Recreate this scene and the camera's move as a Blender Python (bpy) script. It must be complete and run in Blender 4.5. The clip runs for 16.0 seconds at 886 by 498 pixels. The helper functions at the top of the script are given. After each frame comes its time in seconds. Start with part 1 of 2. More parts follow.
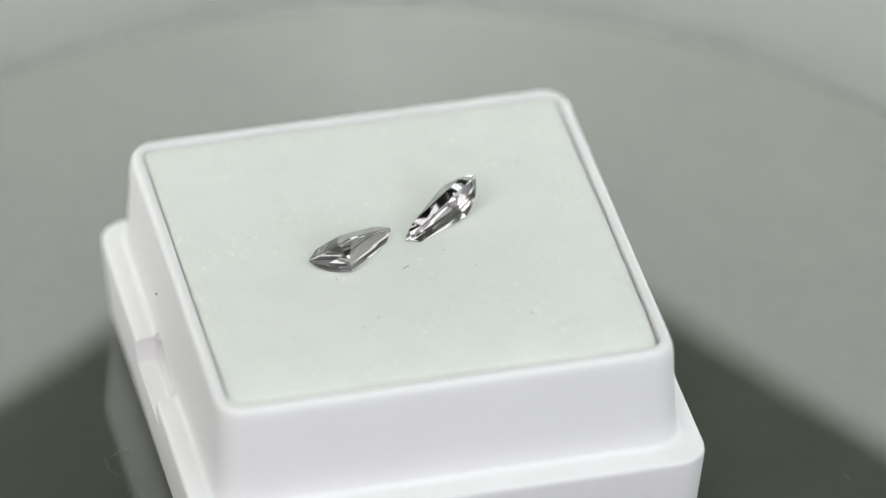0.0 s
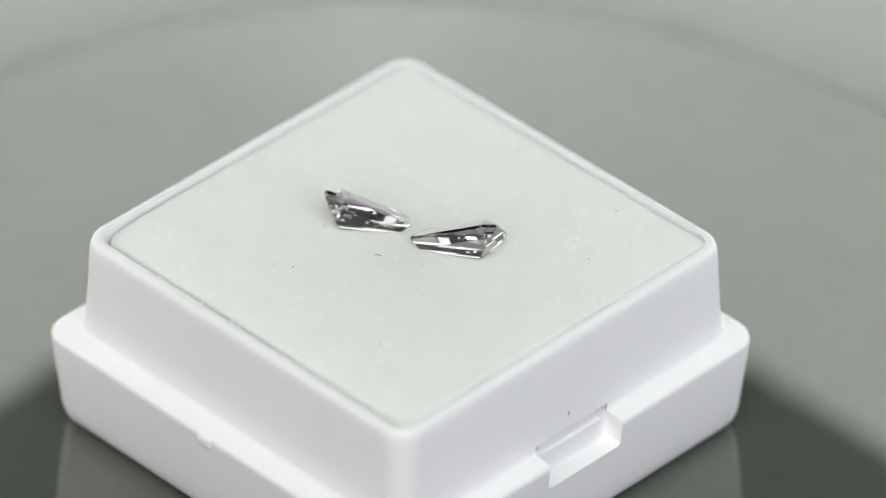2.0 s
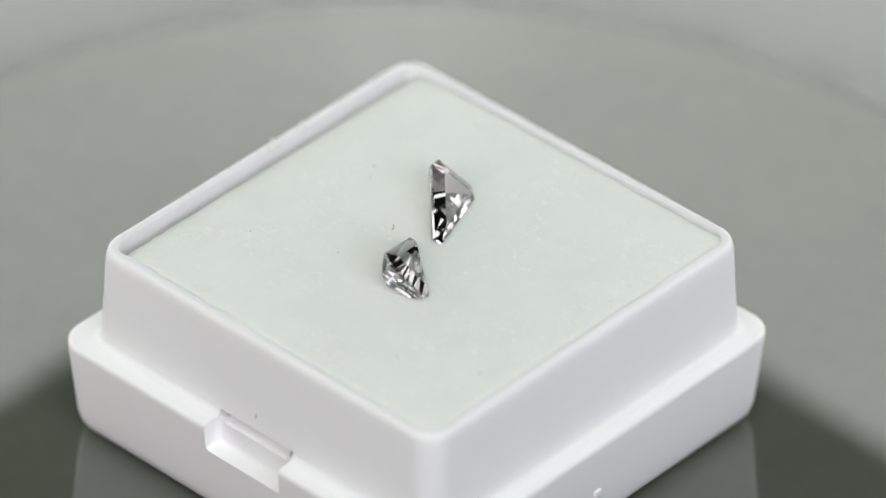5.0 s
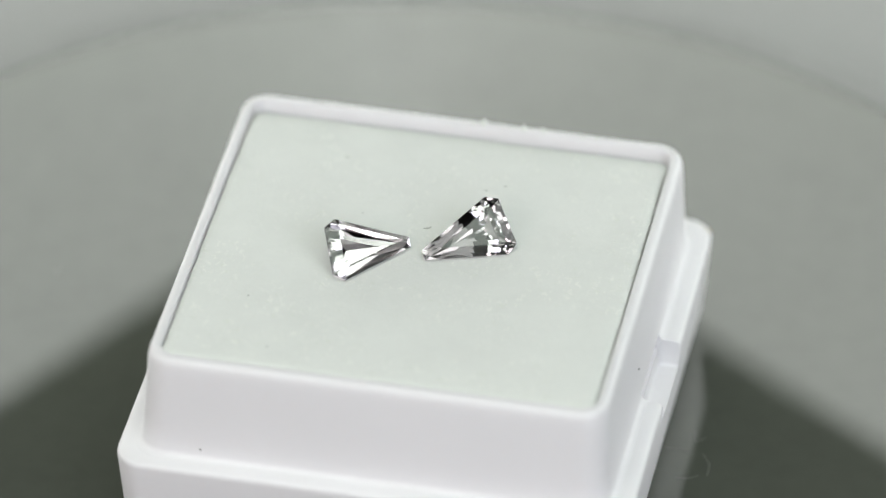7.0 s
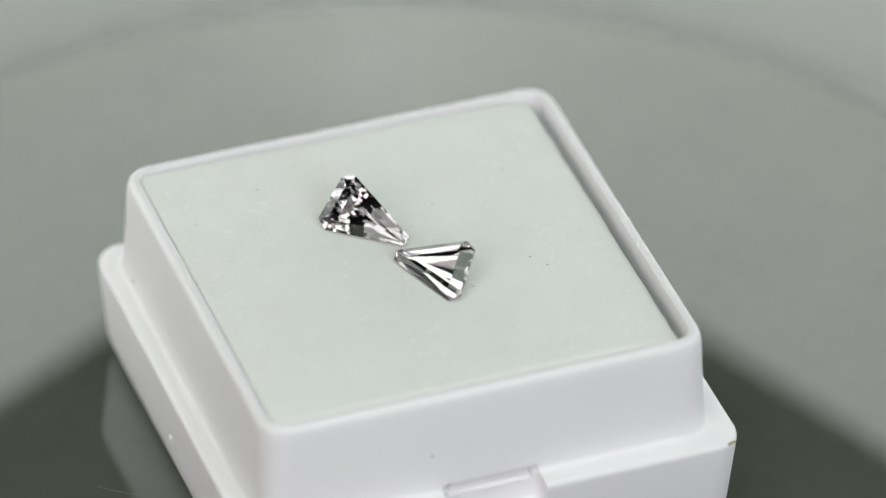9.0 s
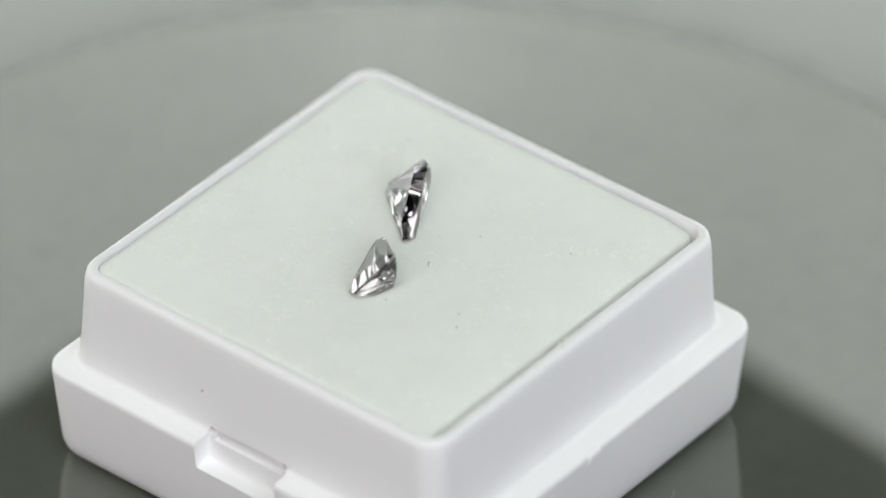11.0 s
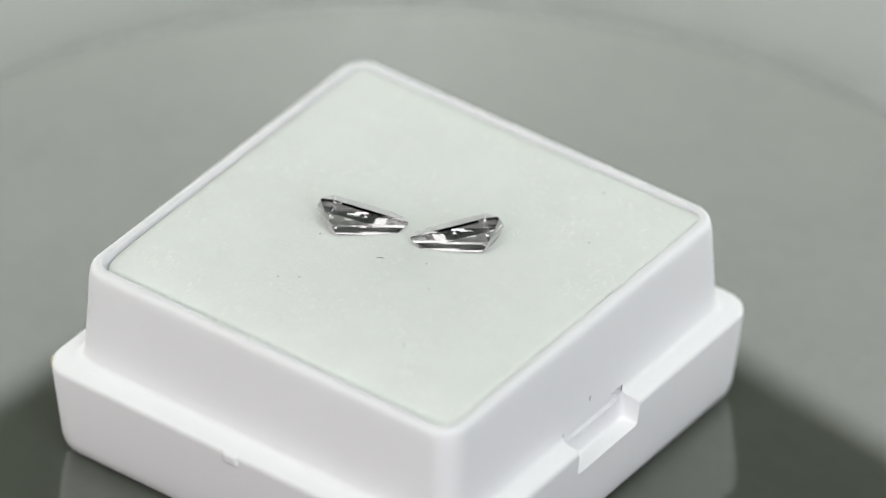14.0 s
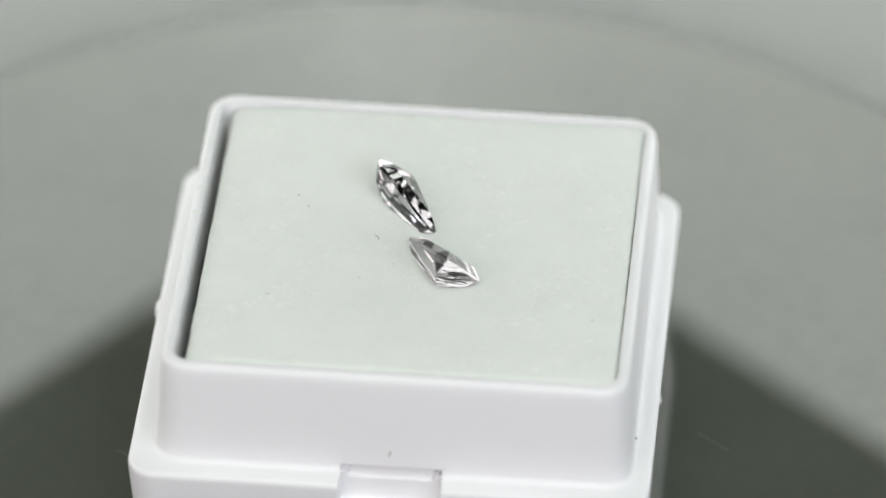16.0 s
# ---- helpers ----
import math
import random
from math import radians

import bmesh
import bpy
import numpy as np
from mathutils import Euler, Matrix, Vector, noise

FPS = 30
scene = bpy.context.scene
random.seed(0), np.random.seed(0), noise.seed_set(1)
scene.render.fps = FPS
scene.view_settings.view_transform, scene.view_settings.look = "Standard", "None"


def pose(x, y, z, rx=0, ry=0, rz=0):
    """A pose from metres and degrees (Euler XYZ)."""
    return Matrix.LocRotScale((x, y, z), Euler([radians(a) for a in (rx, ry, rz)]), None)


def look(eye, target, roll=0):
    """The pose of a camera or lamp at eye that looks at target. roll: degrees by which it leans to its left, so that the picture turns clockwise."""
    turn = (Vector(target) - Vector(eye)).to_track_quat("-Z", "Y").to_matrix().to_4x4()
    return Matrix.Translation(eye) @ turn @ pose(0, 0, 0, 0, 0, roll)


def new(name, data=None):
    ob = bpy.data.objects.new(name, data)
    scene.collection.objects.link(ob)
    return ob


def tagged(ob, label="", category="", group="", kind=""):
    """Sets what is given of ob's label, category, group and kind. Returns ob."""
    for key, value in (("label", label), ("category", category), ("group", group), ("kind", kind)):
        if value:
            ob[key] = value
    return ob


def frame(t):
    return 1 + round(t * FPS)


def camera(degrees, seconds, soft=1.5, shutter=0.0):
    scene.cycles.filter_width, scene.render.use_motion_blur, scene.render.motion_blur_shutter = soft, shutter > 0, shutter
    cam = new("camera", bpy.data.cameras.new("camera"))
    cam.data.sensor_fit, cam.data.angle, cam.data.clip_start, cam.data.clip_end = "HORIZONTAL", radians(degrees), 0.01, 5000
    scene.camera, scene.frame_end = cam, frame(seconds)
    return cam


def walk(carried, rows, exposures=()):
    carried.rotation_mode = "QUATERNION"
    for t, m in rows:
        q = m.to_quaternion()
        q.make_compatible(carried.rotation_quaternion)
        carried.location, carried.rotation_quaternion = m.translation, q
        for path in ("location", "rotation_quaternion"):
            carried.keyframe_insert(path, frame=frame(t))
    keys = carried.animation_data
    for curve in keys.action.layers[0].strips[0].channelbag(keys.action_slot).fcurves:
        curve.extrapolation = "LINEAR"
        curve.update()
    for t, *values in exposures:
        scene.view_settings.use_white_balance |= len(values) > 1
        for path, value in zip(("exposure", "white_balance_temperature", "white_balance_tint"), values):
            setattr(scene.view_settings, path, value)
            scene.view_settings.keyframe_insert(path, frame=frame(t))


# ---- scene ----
# Unit of the plan: half the inner width of the box (16 mm)
U = 0.016
DATUM = 1.06 * U          # datum of the box plan above the platter, just under its rim
PAD_TOP = DATUM + 0.016 * U   # top of the foam
TURN_AT_7, TURN_RATE = -191.15, -29.2915   # degrees, degrees a second

cam = camera(7.2848, 16.0, soft=1.35)
EYE = Vector((0.002511, -0.418333, 0.314595 + DATUM))
AIM = Vector((0.002511, 0.000009, 0.000012 + DATUM))
cam_pose = look(EYE, AIM, 0.6487)
cam.data.dof.use_dof = True
cam.data.dof.focus_distance = 0.5222
cam.data.dof.aperture_fstop = 16
walk(cam, [(0.0, cam_pose), (16.0, cam_pose)],
     exposures=[(0.0, 0.0), (1.0, 0.06), (2.5, 0.06), (4.0, 0.02), (7.0, 0.0), (8.0, -0.03), (8.5, -0.10), (9.2, -0.11),
                (11.3, -0.02), (12.5, -0.03), (14.5, 0.05), (16.0, 0.02)])

# ---- light ----
world = bpy.data.worlds.new("studio")
world.use_nodes = True
world.node_tree.nodes["Background"].inputs[0].default_value = (0.9, 0.95, 1.0, 1)
world.node_tree.nodes["Background"].inputs[1].default_value = 0.15
scene.world = world


def area_lamp(name, eye, target, size_x, size_y, watts, colour):
    data = bpy.data.lights.new(name, "AREA")
    data.shape, data.size, data.size_y = "RECTANGLE", size_x, size_y
    data.energy, data.color = watts, colour
    ob = new(name, data)
    ob.matrix_world = look(eye, target)
    return ob


area_lamp("overhead_softbox", (0.0, -0.16, 0.33), (0, 0, 0), 0.29, 0.24, 0.612, (0.885, 1.0, 0.885))
area_lamp("softbox_warm", (-0.215, -0.345, 0.236), (0, 0, 0.01), 0.273, 0.248, 0.665, (1.0, 0.905, 0.91))
area_lamp("softbox_cool", (0.205, -0.35, 0.236), (0, 0, 0.01), 0.273, 0.248, 0.88, (0.89, 0.915, 1.0))


# ---- materials ----
def material(name, colour, rough=0.5, metal=0.0, ior=1.5, spec=0.5, vary=0.0, vary_scale=200.0,
             bump=0.0, bump_scale=1500.0, bump_depth=0.0001, rough_vary=0.0, trans=0.0, sss=0.0, colour2=None):
    m = bpy.data.materials.new(name)
    m.use_nodes = True
    nt = m.node_tree
    b = nt.nodes["Principled BSDF"]
    b.inputs["Base Color"].default_value = (*colour, 1)
    b.inputs["Roughness"].default_value = rough
    b.inputs["Metallic"].default_value = metal
    b.inputs["IOR"].default_value = ior
    b.inputs["Specular IOR Level"].default_value = spec
    b.inputs["Transmission Weight"].default_value = trans
    if sss:
        b.inputs["Subsurface Weight"].default_value = sss
        b.inputs["Subsurface Radius"].default_value = (1.0, 0.9, 0.85)
        b.inputs["Subsurface Scale"].default_value = 0.0012
    tc = nt.nodes.new("ShaderNodeTexCoord")

    def tex(scale, detail=4.0):
        n = nt.nodes.new("ShaderNodeTexNoise")
        n.inputs["Scale"].default_value, n.inputs["Detail"].default_value = scale, detail
        nt.links.new(tc.outputs["Object"], n.inputs["Vector"])
        return n
    if vary:
        a, c = tex(vary_scale), tex(vary_scale * 9)
        mixed = nt.nodes.new("ShaderNodeMath")
        mixed.operation = "MULTIPLY_ADD"
        mixed.inputs[1].default_value = 0.4
        nt.links.new(c.outputs["Fac"], mixed.inputs[0])
        nt.links.new(a.outputs["Fac"], mixed.inputs[2])
        ramp = nt.nodes.new("ShaderNodeValToRGB")
        ramp.color_ramp.elements[0].position, ramp.color_ramp.elements[1].position = 0.45, 0.95
        dark = colour2 or tuple(v * (1 - vary) for v in colour)
        ramp.color_ramp.elements[0].color, ramp.color_ramp.elements[1].color = (*dark, 1), (*colour, 1)
        nt.links.new(mixed.outputs[0], ramp.inputs["Fac"])
        nt.links.new(ramp.outputs["Color"], b.inputs["Base Color"])
    if rough_vary:
        n = tex(vary_scale * 0.7)
        r = nt.nodes.new("ShaderNodeMapRange")
        r.inputs["To Min"].default_value = max(0.0, rough - rough_vary)
        r.inputs["To Max"].default_value = rough + rough_vary
        nt.links.new(n.outputs["Fac"], r.inputs["Value"])
        nt.links.new(r.outputs["Result"], b.inputs["Roughness"])
    if bump:
        n = tex(bump_scale, 6.0)
        k = nt.nodes.new("ShaderNodeBump")
        k.inputs["Strength"].default_value, k.inputs["Distance"].default_value = bump, bump_depth
        nt.links.new(n.outputs["Fac"], k.inputs["Height"])
        nt.links.new(k.outputs["Normal"], b.inputs["Normal"])
    return m


def glowing(name, colour, strength):
    m = bpy.data.materials.new(name)
    m.use_nodes = True
    b = m.node_tree.nodes["Principled BSDF"]
    b.inputs["Base Color"].default_value = (0.8, 0.8, 0.8, 1)
    b.inputs["Emission Color"].default_value = (*colour, 1)
    b.inputs["Emission Strength"].default_value = strength
    return m


def felted(m):
    """Pale matted fibres in loose clusters over the foam."""
    nt = m.node_tree
    b = nt.nodes["Principled BSDF"]
    base = b.inputs["Base Color"].links[0].from_socket
    tc = nt.nodes.new("ShaderNodeTexCoord")

    def tex(scale, stretch):
        mp = nt.nodes.new("ShaderNodeMapping")
        mp.inputs["Scale"].default_value = stretch
        n = nt.nodes.new("ShaderNodeTexNoise")
        n.inputs["Scale"].default_value, n.inputs["Detail"].default_value = scale, 3.0
        n.inputs["Distortion"].default_value = 0.8
        nt.links.new(tc.outputs["Object"], mp.inputs["Vector"])
        nt.links.new(mp.outputs["Vector"], n.inputs["Vector"])
        return n.outputs["Fac"]

    def ramp(socket, lo, hi):
        r = nt.nodes.new("ShaderNodeMapRange")
        r.inputs["From Min"].default_value, r.inputs["From Max"].default_value = lo, hi
        nt.links.new(socket, r.inputs["Value"])
        return r.outputs["Result"]

    def times(p, q):
        n = nt.nodes.new("ShaderNodeMath")
        n.operation = "MULTIPLY"
        nt.links.new(p, n.inputs[0])
        nt.links.new(q, n.inputs[1])
        return n.outputs[0]
    cluster = ramp(tex(260.0, (1, 1, 1)), 0.42, 0.62)
    for fac, colour in ((times(ramp(tex(3000.0, (1, 0.6, 1)), 0.56, 0.68), cluster), (0.885, 0.896, 0.858, 1)),
                        (times(ramp(tex(2300.0, (0.7, 1, 1)), 0.60, 0.74), cluster), (0.775, 0.80, 0.74, 1))):
        mix = nt.nodes.new("ShaderNodeMix")
        mix.data_type = "RGBA"
        nt.links.new(fac, mix.inputs[0])
        nt.links.new(base, mix.inputs[6])
        mix.inputs[7].default_value = colour
        base = mix.outputs[2]
    nt.links.new(base, b.inputs["Base Color"])


PLASTIC = material("white_plastic", (0.857, 0.840, 0.862), rough=0.44, rough_vary=0.08, vary=0.02, vary_scale=180,
                   bump=0.08, bump_scale=700, sss=0.05)
FOAM = material("white_foam", (0.836, 0.852, 0.824), rough=0.95, spec=0.1, vary=0.05, vary_scale=320,
                bump=0.6, bump_scale=5200, bump_depth=0.00008)
felted(FOAM)
PLATTER = material("black_glass", (0.086, 0.094, 0.077), rough=0.008, ior=1.9, vary=0.2, vary_scale=60)
RIM = material("dark_rim", (0.214, 0.218, 0.211), rough=0.4, vary=0.2)
TABLE = material("grey_table", (0.230, 0.232, 0.228), rough=0.6, vary=0.08, vary_scale=30, bump=0.1, bump_scale=900)
FABRIC = material("surround_fabric", (0.24, 0.24, 0.235), rough=0.95, vary=0.05, vary_scale=20, bump=0.2, bump_scale=2500)
PANEL_LIGHT = glowing("lit_diffuser", (0.955, 1.0, 0.945), 1.255)
PANEL_FRAME = material("aluminium", (0.6, 0.6, 0.62), rough=0.35, metal=1.0, vary=0.05)
GEM = material("pale_grey_crystal", (0.575, 0.535, 0.56), rough=0.0, ior=1.76, trans=1.0)
STAIN = material("yellow_stain", (0.52, 0.44, 0.26), rough=0.7, vary=0.3, vary_scale=3000)
FLECK = material("grey_fleck", (0.25, 0.24, 0.23), rough=0.9, vary=0.2, vary_scale=3000)
DUST = material("dark_fibre", (0.28, 0.28, 0.26), rough=0.9, vary=0.2, vary_scale=3000)
LINT = material("pale_lint", (0.24, 0.245, 0.22), rough=0.9, vary=0.2, vary_scale=3000)


# ---- mesh helpers ----
def mesh_object(name, bm, mat, smooth=False):
    me = bpy.data.meshes.new(name)
    bmesh.ops.recalc_face_normals(bm, faces=bm.faces)
    for f in bm.faces:
        f.smooth = smooth
    bm.to_mesh(me)
    bm.free()
    me.materials.append(mat)
    return new(name, me)


def part(name, bm, mat, parent, label="", smooth=False):
    ob = mesh_object(name, bm, mat, smooth)
    ob.parent = parent
    if label:
        ob["label"] = label
    return ob


def ring_points(a, b, r, z, cx, cy, n=7):
    """A rounded rectangle, half widths a and b, at height z."""
    r = min(r, a * 0.999, b * 0.999)
    out = []
    for k, (sx, sy) in enumerate(((1, 1), (-1, 1), (-1, -1), (1, -1))):
        for i in range(n + 1):
            ang = math.pi / 2 * (k + i / n)
            out.append((cx + sx * (a - r) + r * math.cos(ang), cy + sy * (b - r) + r * math.sin(ang), z))
    return out


def loft(rings, cap_start=True, cap_end=True):
    bm = bmesh.new()
    loops = [[bm.verts.new(p) for p in ring] for ring in rings]
    for lo, hi in zip(loops, loops[1:]):
        for i in range(len(lo)):
            j = (i + 1) % len(lo)
            bm.faces.new((lo[i], lo[j], hi[j], hi[i]))
    if cap_start:
        bm.faces.new(loops[0][::-1])
    if cap_end:
        bm.faces.new(loops[-1])
    return bm


def block(x0, x1, y0, y1, z0, z1, bevel=0.0, segments=2):
    bm = bmesh.new()
    bmesh.ops.create_cube(bm, size=1)
    for v in bm.verts:
        v.co = ((x0 + x1) / 2 + v.co.x * (x1 - x0), (y0 + y1) / 2 + v.co.y * (y1 - y0), (z0 + z1) / 2 + v.co.z * (z1 - z0))
    if bevel:
        bmesh.ops.bevel(bm, geom=bm.edges[:], offset=bevel, segments=segments, affect="EDGES", profile=0.5)
    return bm


def disc(radius, z0, z1, bevel, n=160):
    rings = []
    for r, z in ((radius - bevel, z0), (radius, z0 + bevel), (radius, z1 - bevel), (radius - bevel * 0.3, z1 - bevel * 0.3), (radius - bevel, z1)):
        rings.append([(r * math.cos(2 * math.pi * i / n), r * math.sin(2 * math.pi * i / n), z) for i in range(n)])
    return loft(rings)


def fibre(points, radius, sides=5):
    bm = bmesh.new()
    loops = []
    for i, p in enumerate(points):
        p = Vector(p)
        d = (Vector(points[min(i + 1, len(points) - 1)]) - Vector(points[max(i - 1, 0)])).normalized()
        side = d.cross(Vector((0, 0, 1))).normalized()
        up = side.cross(d)
        loops.append([bm.verts.new(p + radius * (math.cos(2 * math.pi * k / sides) * side + math.sin(2 * math.pi * k / sides) * up))
                      for k in range(sides)])
    for lo, hi in zip(loops, loops[1:]):
        for k in range(sides):
            bm.faces.new((lo[k], lo[(k + 1) % sides], hi[(k + 1) % sides], hi[k]))
    bm.faces.new(loops[0][::-1])
    bm.faces.new(loops[-1])
    return bm


# ---- the studio round the turntable ----
def studio():
    t = 0.02
    tagged(mesh_object("ground", block(-1.0, 1.0, -1.2, 1.0, -0.008 - t, -0.008), TABLE),
           "smooth light grey table top under the turntable", "table top", kind="structure")
    # unseen walls and ceiling, added to close the set and keep reflections dim
    walls = (("wall_north", (-1.0, 1.0, 1.0, 1.0 + t, -0.03, 1.2)), ("wall_south", (-1.0, 1.0, -1.2 - t, -1.2, -0.03, 1.2)),
             ("wall_east", (1.0, 1.0 + t, -1.2, 1.0, -0.03, 1.2)), ("wall_west", (-1.0 - t, -1.0, -1.2, 1.0, -0.03, 1.2)))
    for name, b in walls:
        tagged(mesh_object(name, block(*b), FABRIC), "plain grey fabric wall, unseen, added to close the set", "wall", kind="structure")
    tagged(mesh_object("ceiling", block(-1.0, 1.0, -1.2, 1.0, 1.2, 1.2 + t), FABRIC),
           "plain grey fabric ceiling, unseen, added to close the set", "ceiling", kind="structure")


def light_panel(corner, angle, length, height, back):
    """A standing lit panel that runs from the corner in the direction of the angle."""
    top = new("light_panel")
    top.matrix_world = pose(*corner, 0, 0, angle)
    a, b, c, d = (0.0, 0.004, 0.0045, 0.012) if back > 0 else (-0.004, 0.0, -0.012, -0.0045)
    part("diffuser", block(0, length, a, b, 0, height), PANEL_LIGHT, top, "glowing white diffuser")
    part("frame", block(0, length, c, d, 0, height, 0.0008), PANEL_FRAME, top, "thin metal back frame")
    return tagged(top, "glowing white upright light panel behind the turntable", "light panel", "back light panels")


studio()
PANEL_TOP = 0.0591
light_panel((-0.0021, 0.1182, -0.008), -46, 0.172, PANEL_TOP + 0.008, 1)
light_panel((-0.0023, 0.1182, -0.008), -131, 0.172, PANEL_TOP + 0.008, -1)


# ---- turntable ----
LINT_LINES = (((-1.465, 0.075), (-1.465, -0.005), (-1.44, -0.05), (-1.417, -0.082)), ((-1.368, -0.071), (-1.311, -0.097), (-1.233, -0.093)),
              ((-1.414, -0.20), (-1.366, -0.168), (-1.355, -0.249)), ((-0.082, 1.382), (-0.024, 1.463), (0.046, 1.547)),
              ((0.331, -1.367), (0.357, -1.313), (0.409, -1.29)), ((-1.32, 0.119), (-1.375, 0.12), (-1.428, 0.083)), ((1.927, -0.814), (1.954, -0.864)))


def turntable():
    top = new("turntable_platter")
    part("platter_top", disc(0.0568, -0.005, 0.0, 0.0001), PLATTER, top, "glossy black glass disc")
    # ring added to give the thin darker line along the disc's edge
    ring = loft([[(r * math.cos(2 * math.pi * i / 160), r * math.sin(2 * math.pi * i / 160), z) for i in range(160)]
                 for r, z in ((0.05685, -0.006), (0.05685, -0.0002), (0.0572, -0.0001), (0.0594, -0.0001), (0.0599, -0.0005), (0.0602, -0.0076))], False, False)
    part("edge_ring", ring, RIM, top, "thin darker grey ring round the disc edge")
    part("platter_foot", disc(0.050, -0.008, -0.005, 0.0008), RIM, top, "dark matt foot under the disc")
    for curve in LINT_LINES:
        part("lint", fibre([(x * U, y * U, 0.00003) for x, y in curve], 0.0000225, 4), LINT, top, "pale hair of lint")
    return tagged(top, "round glossy black turntable platter with dust", "turntable")


# ---- the box ----
CX, CY = -0.056 * U, 0.017 * U


def zz(z):
    return z * U + DATUM


def cut(ob, cutters):
    """Cut the given solids out of a mesh object, for good."""
    for bm in cutters:
        c = mesh_object("cutter", bm, PLASTIC)
        m = ob.modifiers.new("cut", "BOOLEAN")
        m.operation, m.object, m.solver = "DIFFERENCE", c, "EXACT"
        bpy.context.view_layer.update()
        me = bpy.data.meshes.new_from_object(ob.evaluated_get(bpy.context.evaluated_depsgraph_get()))
        ob.modifiers.clear()
        ob.data = me
        bpy.data.objects.remove(c)


def soften(ob, angle=35):
    for p in ob.data.polygons:
        p.use_smooth = True
    ob.data.set_sharp_from_angle(angle=radians(angle))


FLECKS = ((1.047, 0.005, -0.410, 0.011), (1.061, 0.243, -0.495, 0.014), (0.752, 1.128, -0.458, 0.006), (-1.158, 0.30, -0.30, 0.005))


def gem_box():
    top = new("gem_box")

    def rings(rows, cy=CY):
        return [ring_points(a * U, a * U, r * U, zz(z), CX, cy) for a, r, z in rows]

    def windows(half=0.205):
        return [block(CX + s * 1.185 * U - 0.11 * U, CX + s * 1.185 * U + 0.11 * U, CY - half * U, CY + half * U, zz(-0.545), zz(-0.474),
                      0.012 * U, 2) for s in (-1, 1)]
    base = part("base_shell", loft(rings((
        (1.075, 0.07, -1.060), (1.117, 0.09, -1.050), (1.147, 0.11, -1.030), (1.169, 0.12, -0.996), (1.181, 0.125, -0.950), (1.190, 0.13, -0.85),
        (1.214, 0.14, -0.558), (1.214, 0.14, -0.544), (1.212, 0.139, -0.532), (1.206, 0.137, -0.5235), (1.196, 0.133, -0.519),
        (1.175, 0.13, -0.5155), (1.145, 0.12, -0.513), (1.05, 0.12, -0.511)), CY - 0.016 * U)), PLASTIC, top)
    cut(base, [block(CX + s * 1.25 * U - 0.14 * U, CX + s * 1.25 * U + 0.14 * U, CY - 0.24 * U, CY + 0.24 * U, zz(-0.665), zz(-0.3),
                     0.02 * U, 3) for s in (-1, 1)] + windows())
    soften(base)
    tray = part("tray_wall", loft(rings((
        (1.150, 0.14, -0.5190), (1.140, 0.138, -0.5125), (1.132, 0.136, -0.5112), (1.125, 0.134, -0.5080), (1.117, 0.132, -0.5010), (1.1115, 0.13, -0.4910), (1.109, 0.13, -0.480), (1.1035, 0.13, -0.41), (1.094, 0.13, -0.25), (1.0855, 0.13, -0.055), (1.083, 0.13, -0.030),
        (1.080, 0.129, -0.011), (1.075, 0.125, 0.004), (1.0675, 0.119, 0.0145), (1.058, 0.110, 0.0205), (1.047, 0.10, 0.0228), (1.034, 0.09, 0.0225), (1.027, 0.08, 0.018), (1.023, 0.07, -0.010),
        (1.008, 0.06, -0.485), (0.98, 0.05, -0.495)))), PLASTIC, top)
    cut(tray, windows(0.236))
    soften(tray)
    for s in (-1, 1):
        x0, x1 = sorted((CX + s * 1.03 * U, CX + s * 1.088 * U))
        part("catch", block(x0, x1, CY - 0.195 * U, CY + 0.195 * U, zz(-0.60), zz(-0.477), 0.008 * U, 2), PLASTIC, top)
    part("nub", block(-0.18 * U, -0.08 * U, CY - 1.243 * U, CY - 1.19 * U, zz(-0.590), zz(-0.517), 0.024 * U, 3), PLASTIC, top, "tiny moulding nub")
    part("nub", block(-0.045 * U, 0.01 * U, CY + 1.14 * U, CY + 1.190 * U, zz(-0.845), zz(-0.795), 0.018 * U, 3), PLASTIC, top, "tiny moulding nub")
    # dirt: a yellowish chip on one corner, dark flecks on walls and rim
    part("stain", fibre([(CX - 1.074 * U + 0.1375 * U * math.cos(radians(a)), CY - 1.09 * U + 0.1375 * U * math.sin(radians(a)), zz(z))
                        for a, z in ((206, -0.530), (216, -0.534), (225, -0.541), (230, -0.549))], 0.007 * U), STAIN, top, "yellowish stain on the corner")
    for x, y, z, l in FLECKS:
        part("fleck", fibre([(x * U, y * U, zz(z)), (x * U, y * U + l * 0.4 * U, zz(z + l)), (x * U, y * U + l * 0.5 * U, zz(z + 2 * l))], 0.0032 * U), FLECK, top, "tiny dark fleck")
    for x, y in ((-0.505, -1.024), (-0.378, -1.020), (-0.15, -1.022)):
        part("fleck", fibre([((x - 0.01) * U, y * U, zz(0.002)), (x * U, y * U, zz(0.008)), ((x + 0.012) * U, y * U, zz(0.004))], 0.004 * U), STAIN, top, "tiny brown fleck")
    # torn bits of foam caught along one lip
    rng = random.Random(5)
    for k in range(18):
        bm = bmesh.new()
        bmesh.ops.create_icosphere(bm, subdivisions=1, radius=1.0)
        size = rng.uniform(0.007, 0.016) * U
        x = rng.choice((-0.72, -0.60, -0.48, -0.33, -0.14)) + rng.uniform(-0.05, 0.05)
        for v in bm.verts:
            v.co *= size * rng.uniform(0.6, 1.25)
            v.co.z *= 0.6
            v.co += Vector((x * U, CY - 1.036 * U, zz(0.0235)))
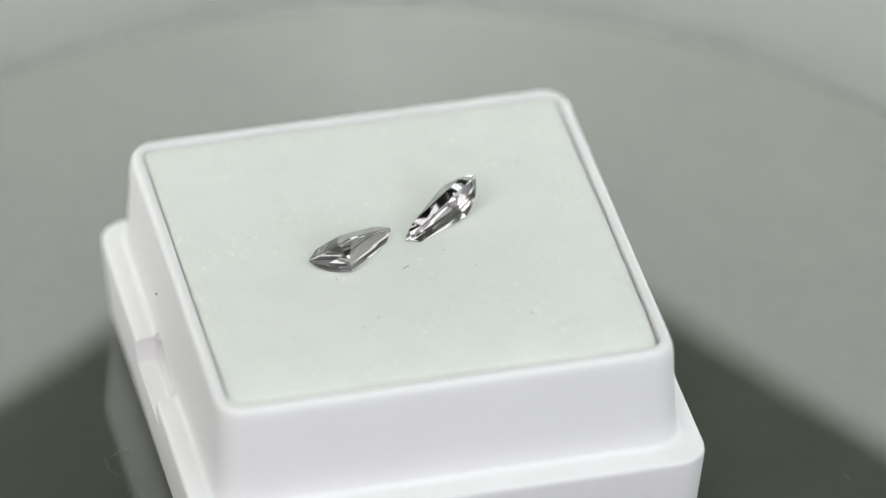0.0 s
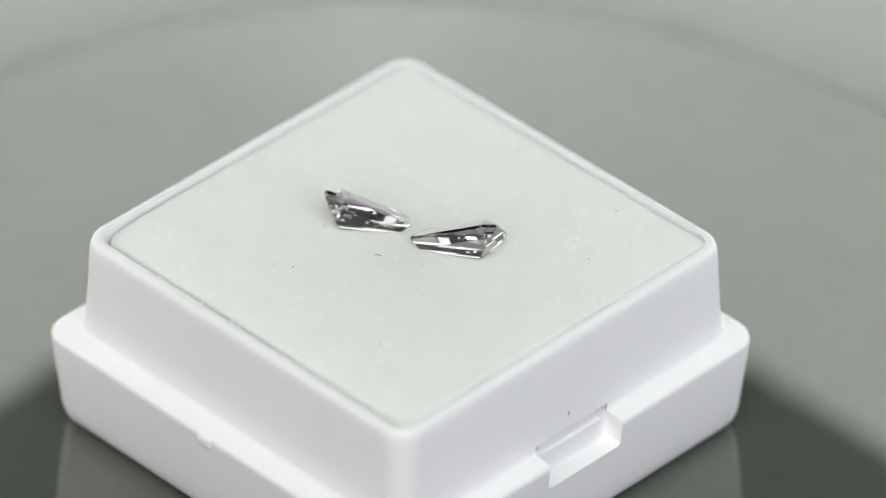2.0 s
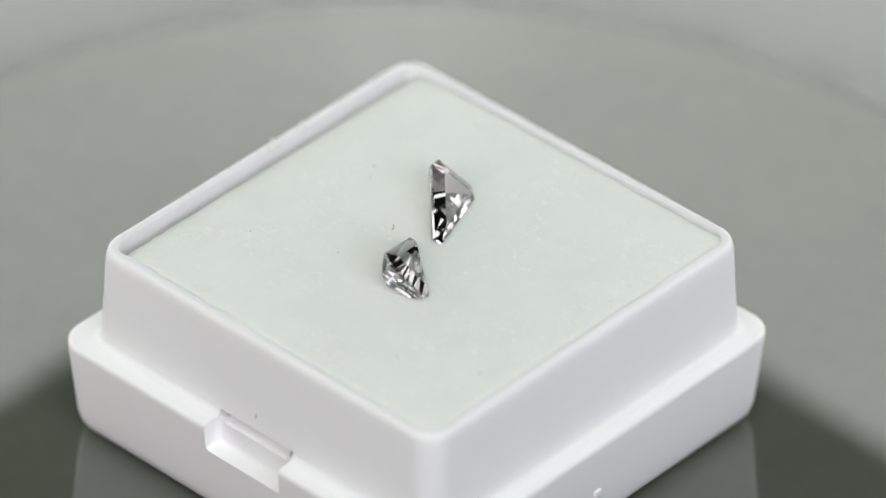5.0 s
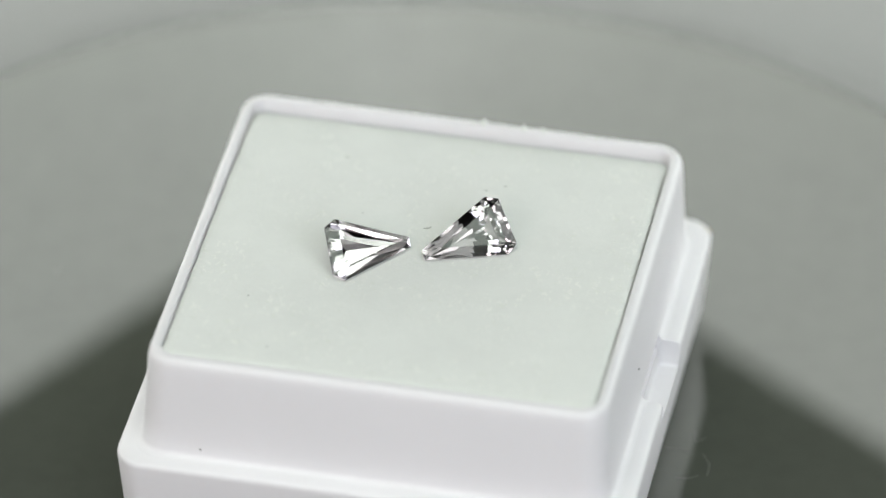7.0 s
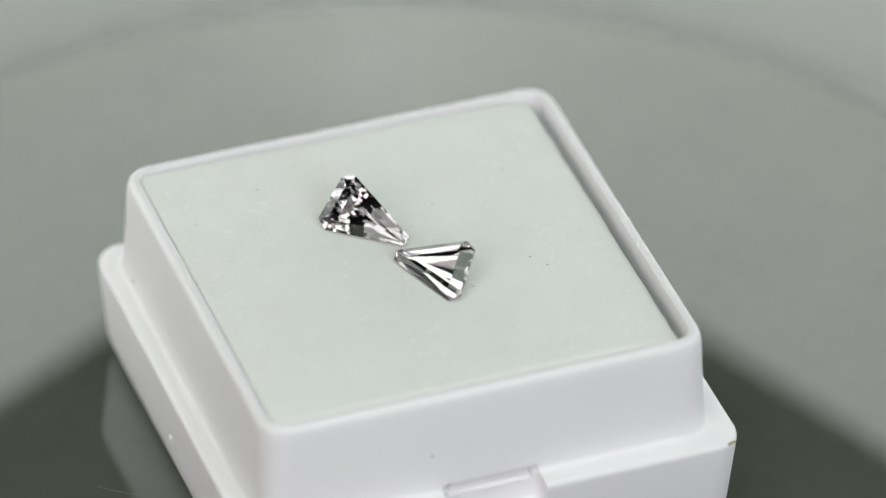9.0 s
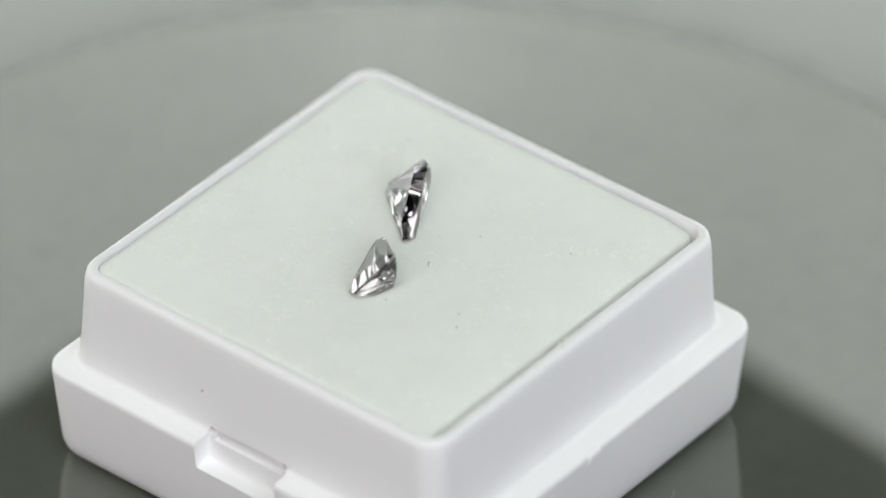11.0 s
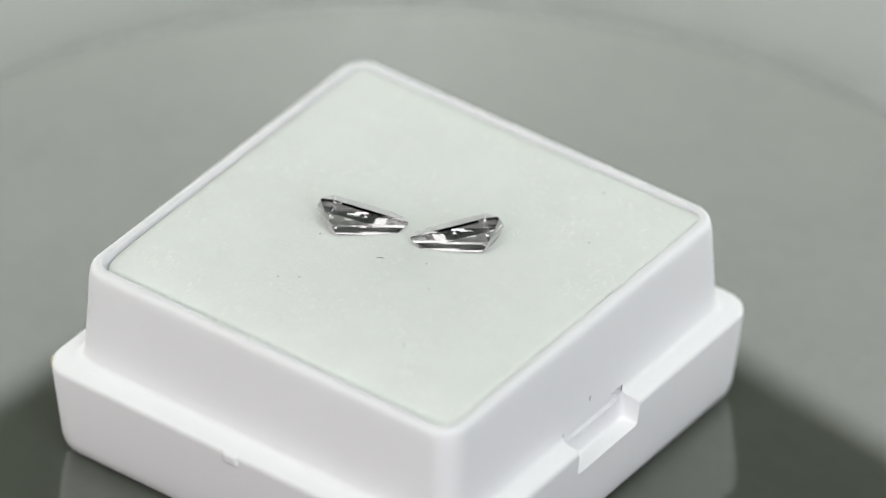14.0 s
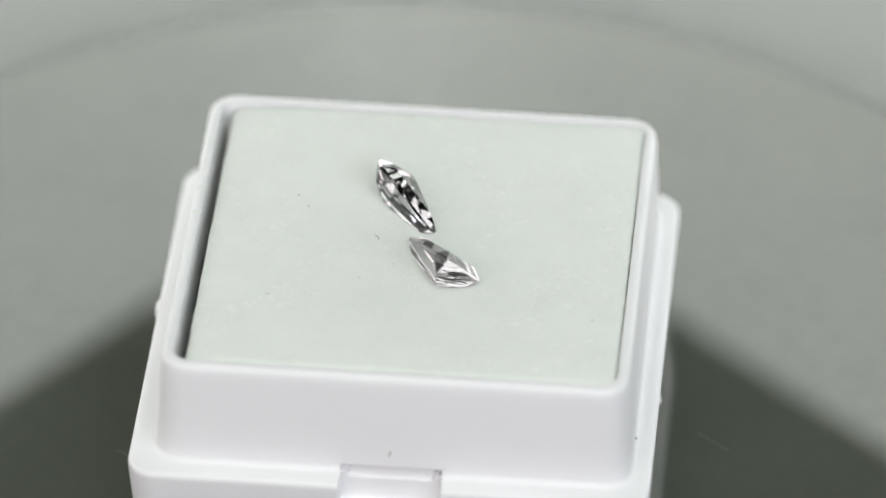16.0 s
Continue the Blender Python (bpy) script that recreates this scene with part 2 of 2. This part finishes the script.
        bmesh.ops.translate(bm, vec=(0, rng.uniform(-0.022, 0.010) * U, 0), verts=bm.verts)
        part("crumb", bm, FOAM, top, "torn white foam crumb")
    return tagged(top, "square white plastic gem box with stepped base", "gem box")


# the foam bulges a little over the rim: half width and height of its top, from the edge inwards
DOME = ((1.006, 0.003), (0.998, 0.010), (0.97, 0.013), (0.85, 0.015), (0.65, 0.016), (0.45, 0.016))
SPECKS = ((-0.347, -0.562, 0.0025, 0.0019, 0.0024), (-0.264, -0.507, 0.0025, 0.0019, 0.0024), (-0.053, -0.158, 0.0170, 0.0100, 0.0019),
          (0.656, 0.532, 0.0031, 0.0025, 0.0018), (0.485, 0.894, 0.0025, 0.0025, 0.0021), (-0.392, -0.178, 0.0031, 0.0043, 0.0018),
          (0.435, -0.623, 0.0025, 0.0019, 0.0018), (0.270, -0.210, 0.0019, 0.0031, 0.0015), (0.147, -0.066, 0.0025, 0.0012, 0.0015))


def foam_pad():
    top = new("foam_pad")
    cy = CY + 0.0245 * U
    rows = ((0.94, -0.495), (0.955, -0.47), (1.004, -0.25), (1.014, -0.085), (1.010, -0.026)) + DOME

    def uneven(a, z, k):
        # the cut edge of the foam wavers a little, and one end is cut narrower
        out, pts = [], ring_points((a + 0.0105) * U, (a - 0.0105) * U, 0.05 * U, zz(z), CX, cy)
        for p, q in zip(pts, pts[1:] + pts[:1]):
            steps = 48 if (Vector(q) - Vector(p)).length > 0.005 else 1
            for i in range(steps):
                v = Vector(p).lerp(Vector(q), i / steps)
                w = 0.004 * noise.noise((v.x * 900, v.y * 900, 3.0)) + 0.003 * noise.noise((v.x * 2600, v.y * 2600, 7.0)) - 0.002
                v.x, v.y = v.x * (1 + w * k - 0.006 * max(0.0, -v.y / U)), v.y * (1 + w * k)
                # and sinks below the lip along that end
                v.z -= 0.036 * U * min(1.0, max(0.0, (-v.y / U - 0.72) / 0.26)) ** 2 * (z > -0.05)
                out.append(v)
        return out
    block_ob = part("foam_block", loft([uneven(a, z, k) for k, (a, z) in zip((0, 0, 0, 0.6, 1, 1.3, 1.3, 1.2, 1, 1, 1), rows)]), FOAM, top, "dense pale foam with a felted surface")
    soften(block_ob, 40)
    for x, y, dx, dy, r in SPECKS:
        reach = max(abs(x + 0.056), abs(y - 0.029))
        h = zz(float(np.interp(reach, [a for a, z in DOME[::-1]], [z for a, z in DOME[::-1]])))
        part("lint", fibre([((x - dx) * U, (y - dy) * U, h), (x * U, (y + 0.004) * U, h + 0.00002), ((x + dx) * U, (y + dy) * U, h)], r * U), DUST, top, "tiny dark fibre")
    return tagged(top, "pale white foam pad with fine fibres", "foam pad")


# ---- gems ----
SIDES = ((0.268, 0.0245), (-0.106, 0.146), (-0.162, 0.114), (-0.162, -0.114), (-0.106, -0.146), (0.268, -0.0245))


def gem():
    """A tapered step-cut stone, cut plane by plane from a block."""
    bm = bmesh.new()
    bmesh.ops.create_cube(bm, size=2.0)

    def slice_off(point, normal):
        n = Vector(normal).normalized()
        g = bm.verts[:] + bm.edges[:] + bm.faces[:]
        got = bmesh.ops.bisect_plane(bm, geom=g, dist=1e-7, plane_co=point, plane_no=n, clear_outer=True)
        edges = [e for e in got["geom_cut"] if isinstance(e, bmesh.types.BMEdge)]
        if len(edges) > 2:
            bmesh.ops.contextual_create(bm, geom=edges)
    n = len(SIDES)
    lines = []
    for i in range(n):
        p, q = Vector(SIDES[i]), Vector(SIDES[(i + 1) % n])
        d = (q - p).normalized()
        lines.append((p, Vector((-d.y, d.x)) * -1 if (Vector((-d.y, d.x)) * -1).dot(p) > 0 else Vector((-d.y, d.x))))
    slice_off((0, 0, CROWN), (0, 0, 1))
    for p, o in lines:
        slice_off((p.x, p.y, 0), (o.x, o.y, 0))
    for i, (p, o) in enumerate(lines):
        for inset, height, angle in ((0.0, 0.003, 34),):
            slice_off((p.x - o.x * inset, p.y - o.y * inset, height), (o.x * math.sin(radians(angle)), o.y * math.sin(radians(angle)), math.cos(radians(angle))))
        if i in (1, 2, 3):      # the wide end is cut in three steps
            tiers = ((0.0, -0.010, 56), (0.030, -0.0545, 47), (0.070, -0.0974, 37))
        else:
            tiers = ((0.0, -0.010, 53), (0.035, -0.0564, 45), (0.075, -0.0964, 37))
        for inset, height, angle in tiers:
            slice_off((p.x - o.x * inset, p.y - o.y * inset, height), (o.x * math.sin(radians(angle)), o.y * math.sin(radians(angle)), -math.cos(radians(angle))))
    bmesh.ops.scale(bm, vec=(U, U, U), verts=bm.verts)
    bmesh.ops.remove_doubles(bm, verts=bm.verts, dist=2e-6)
    return bm


CROWN = 0.036


def gem_matrix(centre, along, normal):
    a, w = Vector(along).normalized(), Vector(normal).normalized()
    a = (a - w * a.dot(w)).normalized()
    b = w.cross(a)
    m = Matrix((a, b, w)).transposed().to_4x4()
    m.translation = Vector((centre[0] * U, centre[1] * U, zz(centre[2])))
    return m


def build_gem(label, m):
    ob = mesh_object("gemstone", gem(), GEM)
    low = min((m @ v.co).z for v in ob.data.vertices)
    m = Matrix.Translation((0, 0, PAD_TOP - low)) @ m
    return tagged(ob, label, "gemstone", "pair of matching gemstones"), m


platter = turntable()
box = gem_box()
pad = foam_pad()
gem_one, gem_one_at = build_gem("pale grey tapered step-cut gemstone lying on foam", gem_matrix((-0.309, -0.038, 0.112), (0.8271, 0.5188, -0.2161), (-0.2649, 0.699, 0.6643)))
gem_two, gem_two_at = build_gem("pale grey tapered step-cut gemstone lying on foam", gem_matrix((0.2013, 0.1816, 0.1146), (-0.7595, -0.6151, -0.2117), (-0.5671, 0.4666, 0.6787)))


def motions():
    times = [0.5 * k for k in range(33)]
    for ob, at in ((platter, Matrix()), (box, Matrix()), (pad, Matrix()), (gem_one, gem_one_at), (gem_two, gem_two_at)):
        walk(ob, [(t, pose(0, 0, 0, 0, 0, TURN_AT_7 + TURN_RATE * (t - 7)) @ at) for t in times])


motions()
